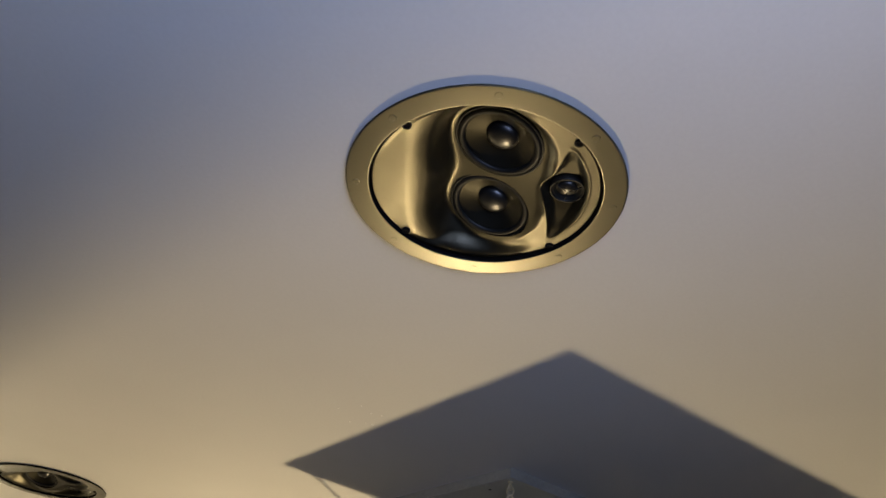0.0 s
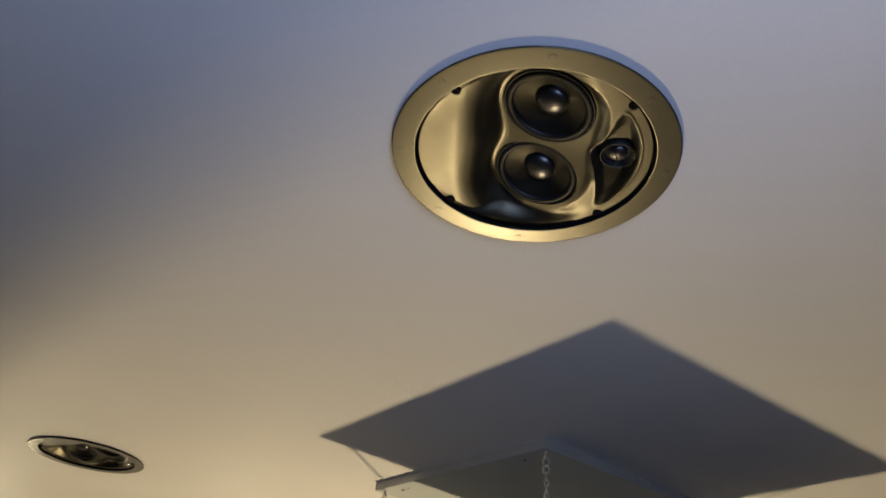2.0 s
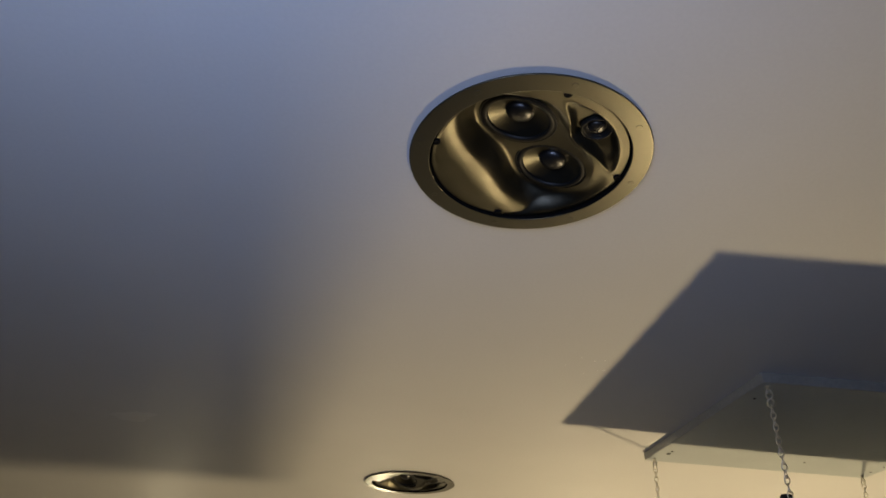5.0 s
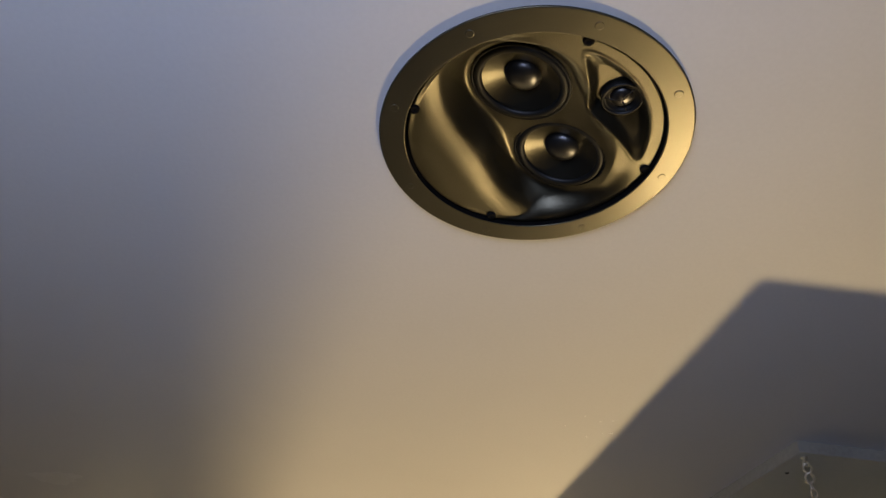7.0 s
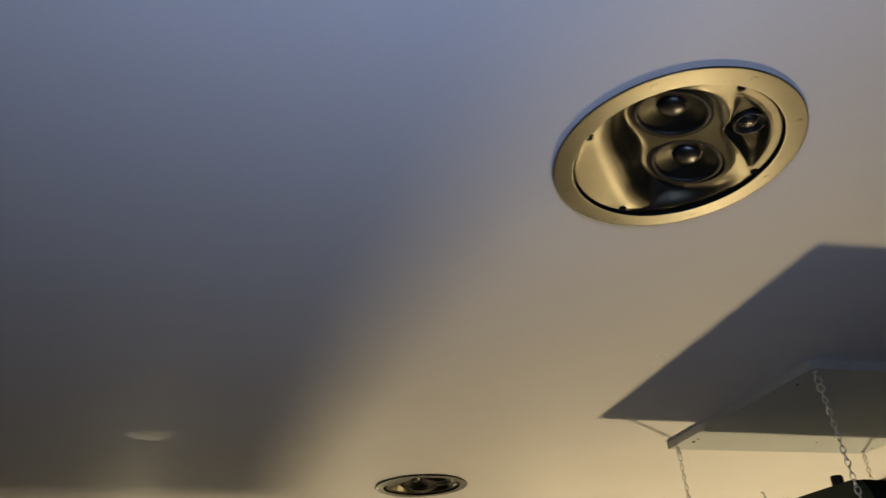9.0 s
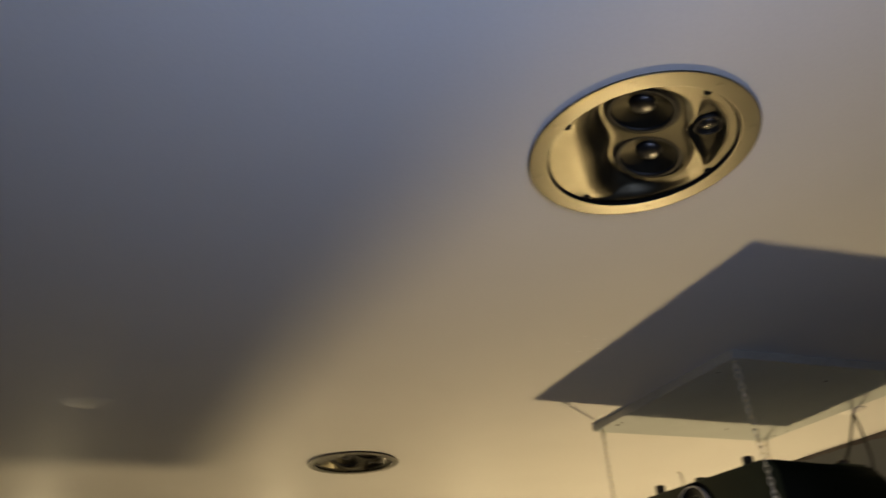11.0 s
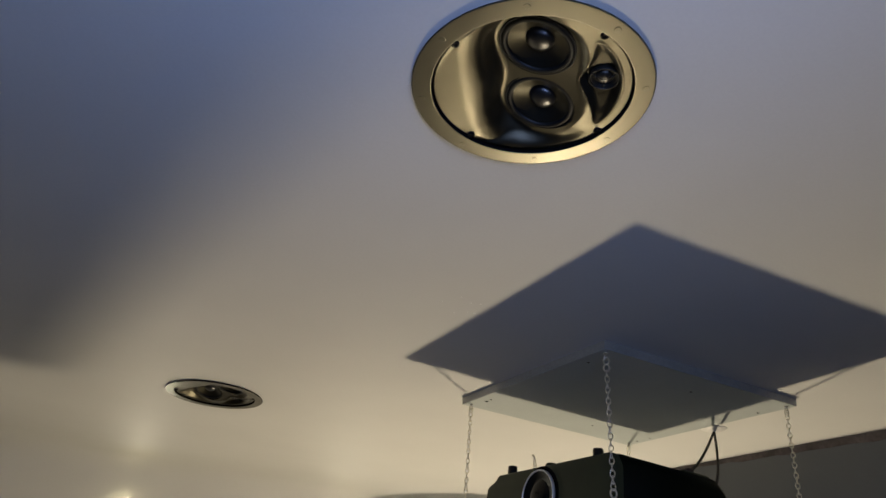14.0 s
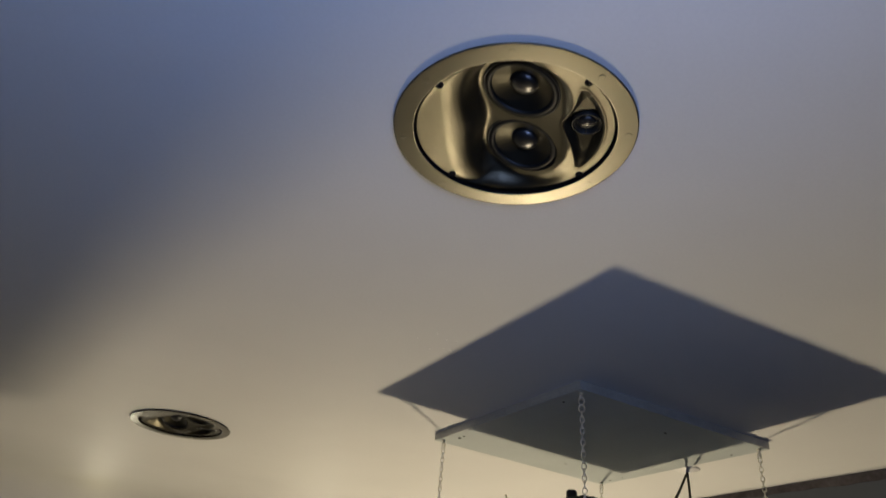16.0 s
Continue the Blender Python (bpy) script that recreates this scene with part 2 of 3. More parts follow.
def slab(name, dims, mat, label, category):
    ob = link(name, box(bmesh.new(), *dims), mat, smooth=False)
    return tagged(ob, label, category, kind="structure")


slab("floor", (WEST, GABLE, SOUTH, NORTH, -0.1, 0.0), M_FLOOR, "unseen loft floor, near-black brown to cut bounced light", "floor")
slab("wall_east", (GABLE, GABLE + 0.15, SOUTH, NORTH, 0.0, H + 0.25), M_WALL, "grey painted gable wall with canvas prints", "wall")
slab("wall_west", (WEST - 0.15, WEST, SOUTH, NORTH, 0.0, H + 0.25), M_DIM, "unseen closing wall, darkened to cut bounced light", "wall")
slab("wall_north", (WEST, GABLE, NORTH, NORTH + 0.15, 0.0, H + 0.25), M_KNEE, "unseen pale low wall, added to bounce light onto the slope", "wall")
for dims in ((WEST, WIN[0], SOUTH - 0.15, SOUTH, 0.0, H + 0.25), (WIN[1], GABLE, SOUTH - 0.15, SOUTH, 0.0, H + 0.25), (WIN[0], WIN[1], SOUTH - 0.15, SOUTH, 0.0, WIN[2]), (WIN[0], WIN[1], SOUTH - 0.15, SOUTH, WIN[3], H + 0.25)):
    slab("wall_south", dims, M_DIM, "unseen wall, darkened to cut bounced light, round the added window", "wall")



# ---- ceiling loudspeaker ----
W1, W2, TW = Vector((0.010, -0.057)), Vector((0.011, 0.053)), Vector((0.099, -0.001))
WR = 0.052
BAFFLE_R = 0.1355


def recess(u, v):
    """How deep the baffle lies above its rim at (u, v)."""
    p = Vector((u, v))
    d1, d2 = (p - W1).length, (p - W2).length
    k = 0.060
    h = max(0.0, min(1.0, 0.5 + 0.5 * (d2 - d1) / k))
    pd = d2 * (1 - h) + d1 * h - k * h * (1 - h) - 0.0590
    dip = 0.011 * smooth01(0.045, 0.125, v)
    pod = 0.0270 - 0.0075 * smooth01(-0.02, 0.07, v) - 0.30 * (u - 0.01) - dip
    left = smooth01(0.055, -0.015, u)
    low = smooth01(0.07, 0.115, v) * smooth01(0.085, 0.05, u)
    side = max(left, low)
    skirt = 0.005 * smooth01(0.02, 0.05, abs(v))
    plate_right = max(pod, 0.0) * (1 - smooth01(-skirt, 0.014 - skirt, pd))
    soft = 0.5 * (pd + math.hypot(pd, 0.0035))
    far = 0.75 * soft + 0.25 * max(0.0, -0.049 - u)
    foot = 0.0250 - 0.30 * (max(u, -0.050) - 0.01) - dip
    plate_left = 0.035 * 0.5 * (0.076 - far + math.hypot(0.076 - far, 0.006)) + 7.6 * max(0.0, 0.048 - far) ** 2 + (foot - 0.0202) * max(0.0, 1 - far / 0.024) ** 2.2
    z = plate_right * (1 - side) + plate_left * side
    # the rim stays level
    r = p.length
    broad = max(smooth01(-0.02, 0.03, u) * smooth01(-0.10, -0.06, v), 1.2 * smooth01(0.05, 0.09, v) * smooth01(-0.07, -0.03, u))
    z *= 1 - smooth01(0.1295 - 0.0155 * broad, 0.1350, r)
    # the lens-shaped hollow of the tweeter
    edge = 0.0635 + 0.030 * (1 - math.exp(-(math.hypot(v + 0.0085, 0.008) - 0.004) / 0.05))
    a, b = u - edge, 0.1220 - r
    k = 0.018
    h = max(0.0, min(1.0, 0.5 + 0.5 * (b - a) / k))
    inside = b * (1 - h) + a * h - k * h * (1 - h) * 0.6
    if inside > 0:
        deep = 0.021 * max(0.0, 1 - abs(v + 0.004) / 0.078) * smooth01(-0.001, 0.011, inside) + 0.002 * smooth01(0.0, 0.004, inside)
        z = max(z * (1 - smooth01(0.0, 0.01, inside)), 0.0) + deep
    elif inside > -0.003:
        z -= 0.0009 * smooth01(-0.003, 0.0, inside)
    return z


def build_baffle(parent):
    bm = bmesh.new()
    rings = []
    nr, na = 130, 300
    for i in range(nr + 1):
        r = BAFFLE_R * (i / nr)
        if i == 0:
            rings.append([bm.verts.new((0, 0, recess(0, 0)))])
            continue
        rings.append([bm.verts.new((r * math.cos(2 * math.pi * k / na), r * math.sin(2 * math.pi * k / na), recess(r * math.cos(2 * math.pi * k / na), r * math.sin(2 * math.pi * k / na)))) for k in range(na)])
    rings.append([bm.verts.new((v.co.x, v.co.y, 0.012)) for v in rings[-1]])
    for i in range(len(rings) - 1):
        a, b = rings[i], rings[i + 1]
        for k in range(na):
            j = (k + 1) % na
            if len(a) == 1:
                bm.faces.new((a[0], b[k], b[j]))
            else:
                bm.faces.new((a[k], a[j], b[j], b[k]))
    gone = []
    for f in bm.faces:
        c = f.calc_center_median().xy
        if (c - W1).length < WR - 0.003 or (c - W2).length < WR - 0.003 or (c - TW).length < 0.0200:
            gone.append(f)
    bmesh.ops.delete(bm, geom=gone, context="FACES")
    return part("baffle", bm, M_BAFFLE, parent, "satin black moulded baffle")


def build_speaker(at):
    top = thing("ceiling_speaker", (*at, H), "round black flush ceiling speaker with two woofers, grille removed", "speaker", "ceiling speakers", rz=-37.5)
    # flange, a flat ring standing proud of the plaster
    ring = lathe([(0.1385, 0.012), (0.1385, -0.0052), (0.1387, -0.0058), (0.1392, -0.0060), (0.1400, -0.0060), (0.1500, -0.0060), (0.1640, -0.0060), (0.1648, -0.0060), (0.1654, -0.0058), (0.1656, -0.0054), (0.1655, -0.0044), (0.1600, -0.0036), (0.1590, 0.0), (0.150, 0.0), (0.150, 0.012)], 160, close=True)
    flange = part("flange", ring, M_RING, top, "satin dark flange ring")
    # Black strip that draws the thin dark line along the flange edge.
    part("flange_edge_strip", lathe([(0.1585, -0.0002), (0.1585, -0.0050), (0.1652, -0.0050), (SPK_R, -0.0046), (0.1650, -0.0032), (0.1612, -0.0002)], 160, close=True), M_DARK, flange, "black strip under the flange edge")
    cap = lathe([(0.0, -0.0004), (0.0036, -0.0004), (0.0040, -0.0004), (0.0043, -0.0002), (0.0044, 0.0006)], 24)
    first = None
    for k in range(8):
        a = radians(45 * k)
        m = pose(0.1535 * math.cos(a), 0.1535 * math.sin(a), -0.0061)
        if first is None:
            first = part("screw_cover", cap, M_RING, flange)
            first.matrix_basis = m
        else:
            share("screw_cover", first, flange, m)
    # A matt black liner stands in for the deep shade of this gap.
    part("gap_shade", lathe([(0.1352, 0.0050), (0.1384, 0.0050), (0.1384, -0.0052)], 160), M_DARK, top, "black liner painting the shade of the gap round the baffle")
    part("back_can", lathe([(0.150, 0.005), (0.150, 0.12), (0.0, 0.12)], 48), M_DARK, top)
    build_baffle(top)
    screw = None
    for a in (45, 135, 225, 315):
        m = pose(0.1330 * math.cos(radians(a)), 0.1330 * math.sin(radians(a)), -0.0014, 0, 0, a)
        if screw is None:
            bm = lathe([(0.0, 0.0004), (0.0020, 0.0004), (0.0026, -0.0006), (0.0052, -0.0008), (0.0056, 0.0), (0.0056, 0.003)], 16)
            screw = part("screw", bm, M_SCREW, top, "black screw")
            screw.matrix_basis = m
        else:
            share("screw", screw, top, m)
    made = None
    for c in (W1, W2):
        z = recess(c.x, c.y)
        m = pose(c.x, c.y, z, -6 if c is W2 else 0, 15.0, 0)
        if made is None:
            made = lathe([(0.0535, 0.004), (0.0535, -0.0012), (0.0522, -0.0022), (0.0508, -0.0016)], 72)
            rim = part("woofer", made, M_RUBBER, top, "black woofer with dished cone and domed dust cap")
            rim.matrix_basis = m
            sur = part("surround", lathe([(0.0508, 0.001)] + [(0.0462 - 0.0046 * math.cos(math.pi * k / 10) * -1, 0.001 - 0.0042 * math.sin(math.pi * k / 10)) for k in range(11)][::-1] + [(0.0416, 0.002)], 72), M_RUBBER, rim, "rubber surround")
            cone = part("cone", lathe([(0.0418, 0.0015), (0.038, 0.0036), (0.033, 0.0062), (0.027, 0.0092), (0.0215, 0.0118), (0.0185, 0.0132)], 72), M_CONE, rim, "satin dark cone")
            dome = part("dust_cap", lathe([(0.0198 * math.cos(a), 0.0126 - 0.0106 * math.sin(a)) for a in [math.pi / 2 * k / 10 for k in range(10)]] + [(0.0, 0.0020)], 48), M_DOME, rim, "glossy dust cap")
            rim0, kids = rim, (sur, cone, dome)
        else:
            rim = share("woofer", rim0, top, m)
            rim["label"] = rim0["label"]
            for k in kids:
                o = share(k.name.split(".")[0], k, rim, Matrix())
                o["label"] = k["label"]
    tw = part("tweeter", lathe([(0.0228, 0.006), (0.0228, -0.0002), (0.0220, -0.0012), (0.0206, -0.0014), (0.0196, -0.0004), (0.0190, 0.0012), (0.0184, 0.0010), (0.0172, 0.0024), (0.0150, 0.0042), (0.0132, 0.0050), (0.0, 0.0052)], 56), M_RUBBER, top, "small black tweeter")
    tw.matrix_basis = pose(TW.x, TW.y, 0.0130, 0, 4, 0) @ Matrix.Scale(0.94, 4)
    part("dome", lathe([(0.0130 * math.cos(a), 0.0050 - 0.0062 * math.sin(a)) for a in [math.pi / 2 * k / 8 for k in range(8)]] + [(0.0, -0.0012)], 36), M_DOME, tw)
    bar = bmesh.new()
    for k in range(3):
        a = radians(90 + 120 * k)
        tube(bar, [(0.0192 * math.cos(a), 0.0192 * math.sin(a), 0.0008), (0.011 * math.cos(a), 0.011 * math.sin(a), -0.0018), (0.002 * math.cos(a), 0.002 * math.sin(a), -0.0026)], 0.0007, 5)
    part("guard", bar, M_RUBBER, tw)
    return top


spk = build_speaker(SPK[0])
copy_thing(spk, pose(*SPK[1], H, 0, 0, 28.5))

# ---- hanging projector shelf ----
BOARD = [(1.1275, 1.125), (1.864, 1.134), (1.861, 1.840), (1.114, 1.804)]   # hand-cut, not quite square
TB, T = 0.024, 0.018


def toned_edges(ob):
    """Darkens the narrow sides of a board, to tone down the window light there."""
    ob.data.materials.append(M_SIDE_SHADE)
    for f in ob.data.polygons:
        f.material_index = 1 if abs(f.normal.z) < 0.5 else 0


def prism(foot, z0, z1, bevel=0.0015):
    """A board with a four-cornered outline."""
    bm = bmesh.new()
    low, high = ([bm.verts.new((x, y, z)) for x, y in foot] for z in (z0, z1))
    bm.faces.new(low[::-1]), bm.faces.new(high)
    n = len(foot)
    for k in range(n):
        bm.faces.new((low[k], low[(k + 1) % n], high[(k + 1) % n], high[k]))
    bmesh.ops.bevel(bm, geom=list(bm.edges), offset=bevel, segments=2, affect="EDGES")
    return bm


def build_board():
    cx, cy = 1.49, 1.475
    top = thing("ceiling_board", (cx, cy, H), "white square board screwed flat to the ceiling", "board")
    toned_edges(part("panel", prism([(x - cx, y - cy) for x, y in BOARD], -TB, -0.0005), M_BOARD, top, smooth=False))
    screw = None
    for x, y, size in ((1.155, 1.719, 1.5), (1.155, 1.693, 0.9), (1.163, 1.230, 1.0), (1.541, 1.235, 1.0), (1.582, 1.715, 0.9), (1.835, 1.770, 1.0), (1.837, 1.708, 0.7), (1.840, 1.251, 1.0)):
        m = pose(x - cx, y - cy, -TB) @ Matrix.Scale(size, 4)
        if screw is None:
            screw = part("screw", lathe([(0.0, -0.0004), (0.0012, -0.0005), (0.0036, -0.0008), (0.0040, 0.0005)], 14), M_SCREW, top)
            screw.matrix_basis = m
        else:
            share("screw", screw, top, m)
    return top


build_board()
SHELF = (1.450, 1.430, 1.935)      # middle of the upper face
SRY = 2.7


def bolt_at(sx, sy):
    """Where an eye bolt stands on the shelf."""
    return (0.306 if sx > 0 else -0.337), sy * 0.327


def build_shelf():
    top = thing("hanging_shelf", SHELF, "white square shelf board hung on four chains", "shelf", ry=SRY)
    foot = [(-0.362, -0.350), (0.347, -0.342), (0.397, 0.416), (-0.366, 0.353)]   # a hand-cut board, not quite square
    toned_edges(part("panel", prism(foot, -T, 0.0), M_SHELF, top, smooth=False))
    bolt = None
    for sx in (-1, 1):
        for sy in (-1, 1):
            m = pose(*bolt_at(sx, sy), 0)
            if bolt is None:
                bm = lathe([(0.0, 0.035), (0.0022, 0.035), (0.0022, -T - 0.010), (0.0, -T - 0.010)], 12)
                lathe([(0.002, -T - 0.006), (0.0055, -T - 0.006), (0.0055, -T - 0.001), (0.009, -T - 0.001), (0.009, -T), (0.002, -T)], 6, bm=bm)
                lathe([(0.002, 0.0), (0.009, 0.0), (0.009, 0.0012), (0.0055, 0.0012), (0.0055, 0.006), (0.002, 0.006)], 12, bm=bm)
                eye = [(0.006 * math.cos(a), 0, 0.041 + 0.006 * math.sin(a)) for a in [2 * math.pi * k / 14 for k in range(14)]]
                tube(bm, eye, 0.0018, 6, True)
                bolt = part("eye_bolt", bm, M_STEEL, top, "zinc eye bolt with nut")
                bolt.matrix_basis = m
            else:
                share("eye_bolt", bolt, top, m)["label"] = bolt["label"]
    return top


shelf = build_shelf()
bpy.context.view_layer.update()


def link_mesh(long, wide, wire):
    """A twisted oval wire link."""
    bm = bmesh.new()
    pts = []
    n = 20
    for k in range(n):
        a = 2 * math.pi * k / n
        side, z = wide / 2 * math.copysign(abs(math.cos(a)) ** 0.8, math.cos(a)), long / 2 * math.sin(a)
        twist = radians(50) * z / long
        pts.append((side * math.cos(twist), side * math.sin(twist), z))
    return tube(bm, pts, wire, 5, True)


def hook_mesh(size, wire):
    """An S hook."""
    bm = bmesh.new()
    r = size / 4
    slim = 0.72
    pts = [(slim * r * math.cos(radians(a)), 0, r + r * math.sin(radians(a))) for a in range(240, -91, -15)]
    pts += [(-slim * r * math.cos(radians(a)), 0, -r + r * math.sin(radians(a))) for a in range(75, -241, -15)]
    tube(bm, pts, wire, 6)
    return bm


def build_chain(sx, sy, shared):
    lx, ly = bolt_at(sx, sy)
    low = shelf.matrix_world @ Vector((lx, ly, 0.047))
    corner = BOARD[(0, 3, 1, 2)[(sx > 0) * 2 + (sy > 0)]]
    high = Vector((corner[0] - sx * 0.022, corner[1] - sy * 0.022, H - TB))
    top = thing("chain", tuple(high), "twisted zinc steel chain holding up the shelf", "chain", "shelf chains")
    span = low - high
    length = span.length
    turn = Vector((0, 0, -1)).rotation_difference(span).to_matrix().to_4x4()
    eye = lathe([(0.0, 0.0), (0.006, 0.0), (0.006, -0.002), (0.0022, -0.003), (0.0022, -0.008), (0.0, -0.008)], 12)
    tube(eye, [(0.006 * math.cos(a), 0, -0.013 + 0.006 * math.sin(a)) for a in [2 * math.pi * k / 14 for k in range(14)]], 0.0018, 6, True)
    part("screw_eye", eye, M_STEEL, top)
    hook_len, upper_len = 0.040, 0.040 if sx < 0 and sy < 0 else 0.030
    for end, z, size in (("upper", 0.017 + upper_len / 2 - 0.004, upper_len / hook_len), ("lower", length - hook_len / 2 + 0.002, 1.0)):
        if "hook" not in shared:
            shared["hook"] = part("hook", hook_mesh(hook_len, 0.0021), M_STEEL, top, "bent steel S hook")
            o = shared["hook"]
        else:
            o = share("hook", shared["hook"], top, Matrix())
        o.matrix_basis = turn @ pose(0, 0, -z, 0, 0, -42 if end == "upper" else -20) @ Matrix.Scale(size, 4)
    z0, z1 = 0.017 + upper_len - 0.006, length - hook_len + 0.004
    n = round((z1 - z0) / 0.0150)
    step = (z1 - z0) / n
    for k in range(n):
        m = turn @ pose(0, 0, -(z0 + (k + 0.5) * step), 0, 0, 40 + 11 * math.sin(k * 1.7) + 90 * (k % 2))
        if "link" not in shared:
            shared["link"] = part("link", link_mesh(step + 0.0040, 0.0105, 0.00125), M_STEEL, top)
            shared["link"].matrix_basis = m
        else:
            share("link", shared["link"], top, m)
    return top


shared = {}
for sx in (-1, 1):
    for sy in (-1, 1):
        build_chain(sx, sy, shared)


# ---- projector ----
def shell(profile, x0, x1, bevel, rear=0.0):
    """A case lofted along x from a (y, z) outline, its edges rounded, its upper rear edge curving down."""
    bm = bmesh.new()
    tall = max(z for y, z in profile)
    slices = [(x0, 0.0)] + ([(x1 - rear + rear * math.sin(a), rear * (1 - math.cos(a))) for a in [radians(80) * k / 8 for k in range(9)]] if rear else [(x1, 0.0)])
    rings = []
    for x, drop in slices:
        cut = tall * 0.45
        rings.append([bm.verts.new((x, y, z if z < cut else cut + (z - cut) * (1 - drop / (tall - cut)))) for y, z in profile])
    n = len(profile)
    bm.faces.new(rings[0]), bm.faces.new(rings[-1][::-1])
    for a, b in zip(rings, rings[1:]):
        for k in range(n):
            bm.faces.new((a[k], b[k], b[(k + 1) % n], a[(k + 1) % n]))
    bmesh.ops.recalc_face_normals(bm, faces=bm.faces)
    if bevel:
        sharp = [e for e in bm.edges if len(e.link_faces) == 2 and e.calc_face_angle() > radians(22)]
        bmesh.ops.bevel(bm, geom=sharp, offset=bevel, segments=3, affect="EDGES", profile=0.6)
    return bm


def build_projector():
    """Stands upside down on the shelf: feet up, lens towards the west wall."""
    top = thing("projector", SHELF, "black home projector standing upside down on the shelf", "projector", ry=SRY)
    front, back = -0.31, 0.060
    part("case", shell([(-0.300, 0.003), (-0.299, 0.150), (-0.282, 0.181), (0.198, 0.186), (0.214, 0.171), (0.250, 0.158), (0.250, 0.003)], front, back, 0.007, 0.030), M_PROJ, top, "matt black case")
    # the upper half of the front leans out to a lip
    lip = bmesh.new()
    near, far = 0.066, 0.249
    wedge = [[lip.verts.new((front - d, y, z)) for d, z in ((-0.004, 0.152), (0.0002, 0.152), (out, 0.090), (out - 0.002, 0.086), (-0.004, 0.084))] for y, out in ((near, 0.002), (far, 0.0062))]
    lip.faces.new(wedge[0]), lip.faces.new(wedge[1][::-1])
    for k in range(5):
        n = (k + 1) % 5
        lip.faces.new((wedge[0][k], wedge[0][n], wedge[1][n], wedge[1][k]))
    part("front_lip", lip, M_PROJ, top, "matt black leaning upper front", smooth=False)
    # An added dark skin stands in for the shade on this case side.
    part("side_panel", shell([(-0.3012, 0.004), (-0.3004, 0.150), (-0.2835, 0.1812), (-0.2790, 0.1800), (-0.2940, 0.150), (-0.2940, 0.004)], front + 0.026, back - 0.002, 0.0, 0.034), M_DARK_CASE, top, "black case side, darkened for its shade")
    part("rear_ledge", shell([(-0.28, 0.004), (-0.28, 0.046), (0.22, 0.046), (0.22, 0.004)], back - 0.01, back + 0.075, 0.012), M_DARK_CASE, top, "black rear ledge")
    part("connector_hump", shell([(-0.27, 0.17), (-0.26, 0.196), (-0.19, 0.196), (-0.18, 0.17)], -0.05, 0.045, 0.008), M_PROJ, top)
    foot = None
    for x, y in ((-0.258, -0.180), (-0.279, 0.172)):
        if foot is None:
            foot = part("foot", lathe([(0.0, 0.034), (0.0115, 0.034), (0.0135, 0.031), (0.0135, 0.012), (0.0155, 0.008), (0.0155, 0.0), (0.0, 0.0)], 24), M_RUBBER, top, "black rubber foot")
            foot.matrix_basis = pose(x, y, 0.180)
        else:
            share("foot", foot, top, pose(x, y, 0.180))["label"] = foot["label"]
    knob = part("shift_knob", lathe([(0.0, 0.014), (0.014, 0.013), (0.017, 0.008), (0.017, 0.0), (0.0, 0.0)], 20), M_PROJ, top)
    knob.matrix_basis = pose(-0.275, -0.010, 0.184)
    part("wire_loop", tube(bmesh.new(), [(-0.278, 0.058 + 0.022 * k / 10 + 0.005 * math.sin(k * 0.63), 0.183 + 0.05 * math.sin(math.pi * k / 20)) for k in range(11)] + [(-0.272, 0.078 - 0.022 * k / 10, 0.231 - 0.046 * k / 10) for k in range(1, 11)], 0.0016, 5), M_STEEL, top, "thin wire loop")
    bezel = part("lens_bezel", lathe([(0.0, 0.0008), (0.0700, 0.0010), (0.0765, 0.0016), (0.0785, 0.0), (0.0785, -0.004)], 56), M_DARK, top, "round black lens surround")
    bezel.matrix_basis = pose(front, -0.012, 0.104, 0, -90, 0)
    lens = part("lens_ring", lathe([(0.0656, 0.0), (0.0690, 0.0), (0.0692, 0.006), (0.0688, 0.0088), (0.0674, 0.0096), (0.0660, 0.0088), (0.0656, 0.005)], 64, close=True), M_CHROME, top, "silver lens ring")
    lens.matrix_basis = pose(front, -0.008, 0.104, 0, -90, 0)
    part("lens_barrel", lathe([(0.0652, 0.0070), (0.0610, 0.0062), (0.0602, 0.0046), (0.0548, 0.0044), (0.0540, 0.0030), (0.0490, 0.0028), (0.0484, 0.0018), (0.0440, 0.0016)], 56), M_BARREL, lens, "stepped dark grey lens barrel")
    part("lens_glass", lathe([(0.0455, 0.0014), (0.040, 0.0042), (0.031, 0.0070), (0.021, 0.0088), (0.010, 0.0098), (0.0, 0.0100)], 48), M_GLASS, lens, "dark coated lens")
    led = part("status_light", lathe([(0.0, -0.002), (0.0022, -0.002), (0.0022, 0.001)], 12), M_LEDW, top, "small white status light")
    led.matrix_basis = pose(0.016, -0.3035, 0.088, -90, 0, 0)
    return top


build_projector()
brick = thing("power_brick", tuple(shelf.matrix_world @ Vector((0.294, -0.272, 0.0))), "black power brick lying on the shelf corner", "power adapter", ry=SRY)
part("case", box(bmesh.new(), -0.035, 0.040, -0.030, 0.035, 0.0, 0.036, 0.015, 4), M_PROJ, brick)
part("cord", tube(bmesh.new(), [(-0.028 - 0.19 * k / 12, 0.02 * math.sin(k * 0.9), 0.012 + 0.006 * math.sin(k * 1.3)) for k in range(13)], 0.006, 8), M_CABLE, brick)


# ---- canvas prints on the gable wall ----
def flat_shape(points, thick=0.0006):
    """A printed patch on a canvas, facing west; points are (y, z)."""
    bm = bmesh.new()
    a, b = ([bm.verts.new((x, y, z)) for y, z in points] for x in (0.0, -thick))
    n = len(points)
    bm.faces.new(a), bm.faces.new(b)
    for k in range(n):
        bm.faces.new((a[k], b[k], b[(k + 1) % n], a[(k + 1) % n]))
    return bm


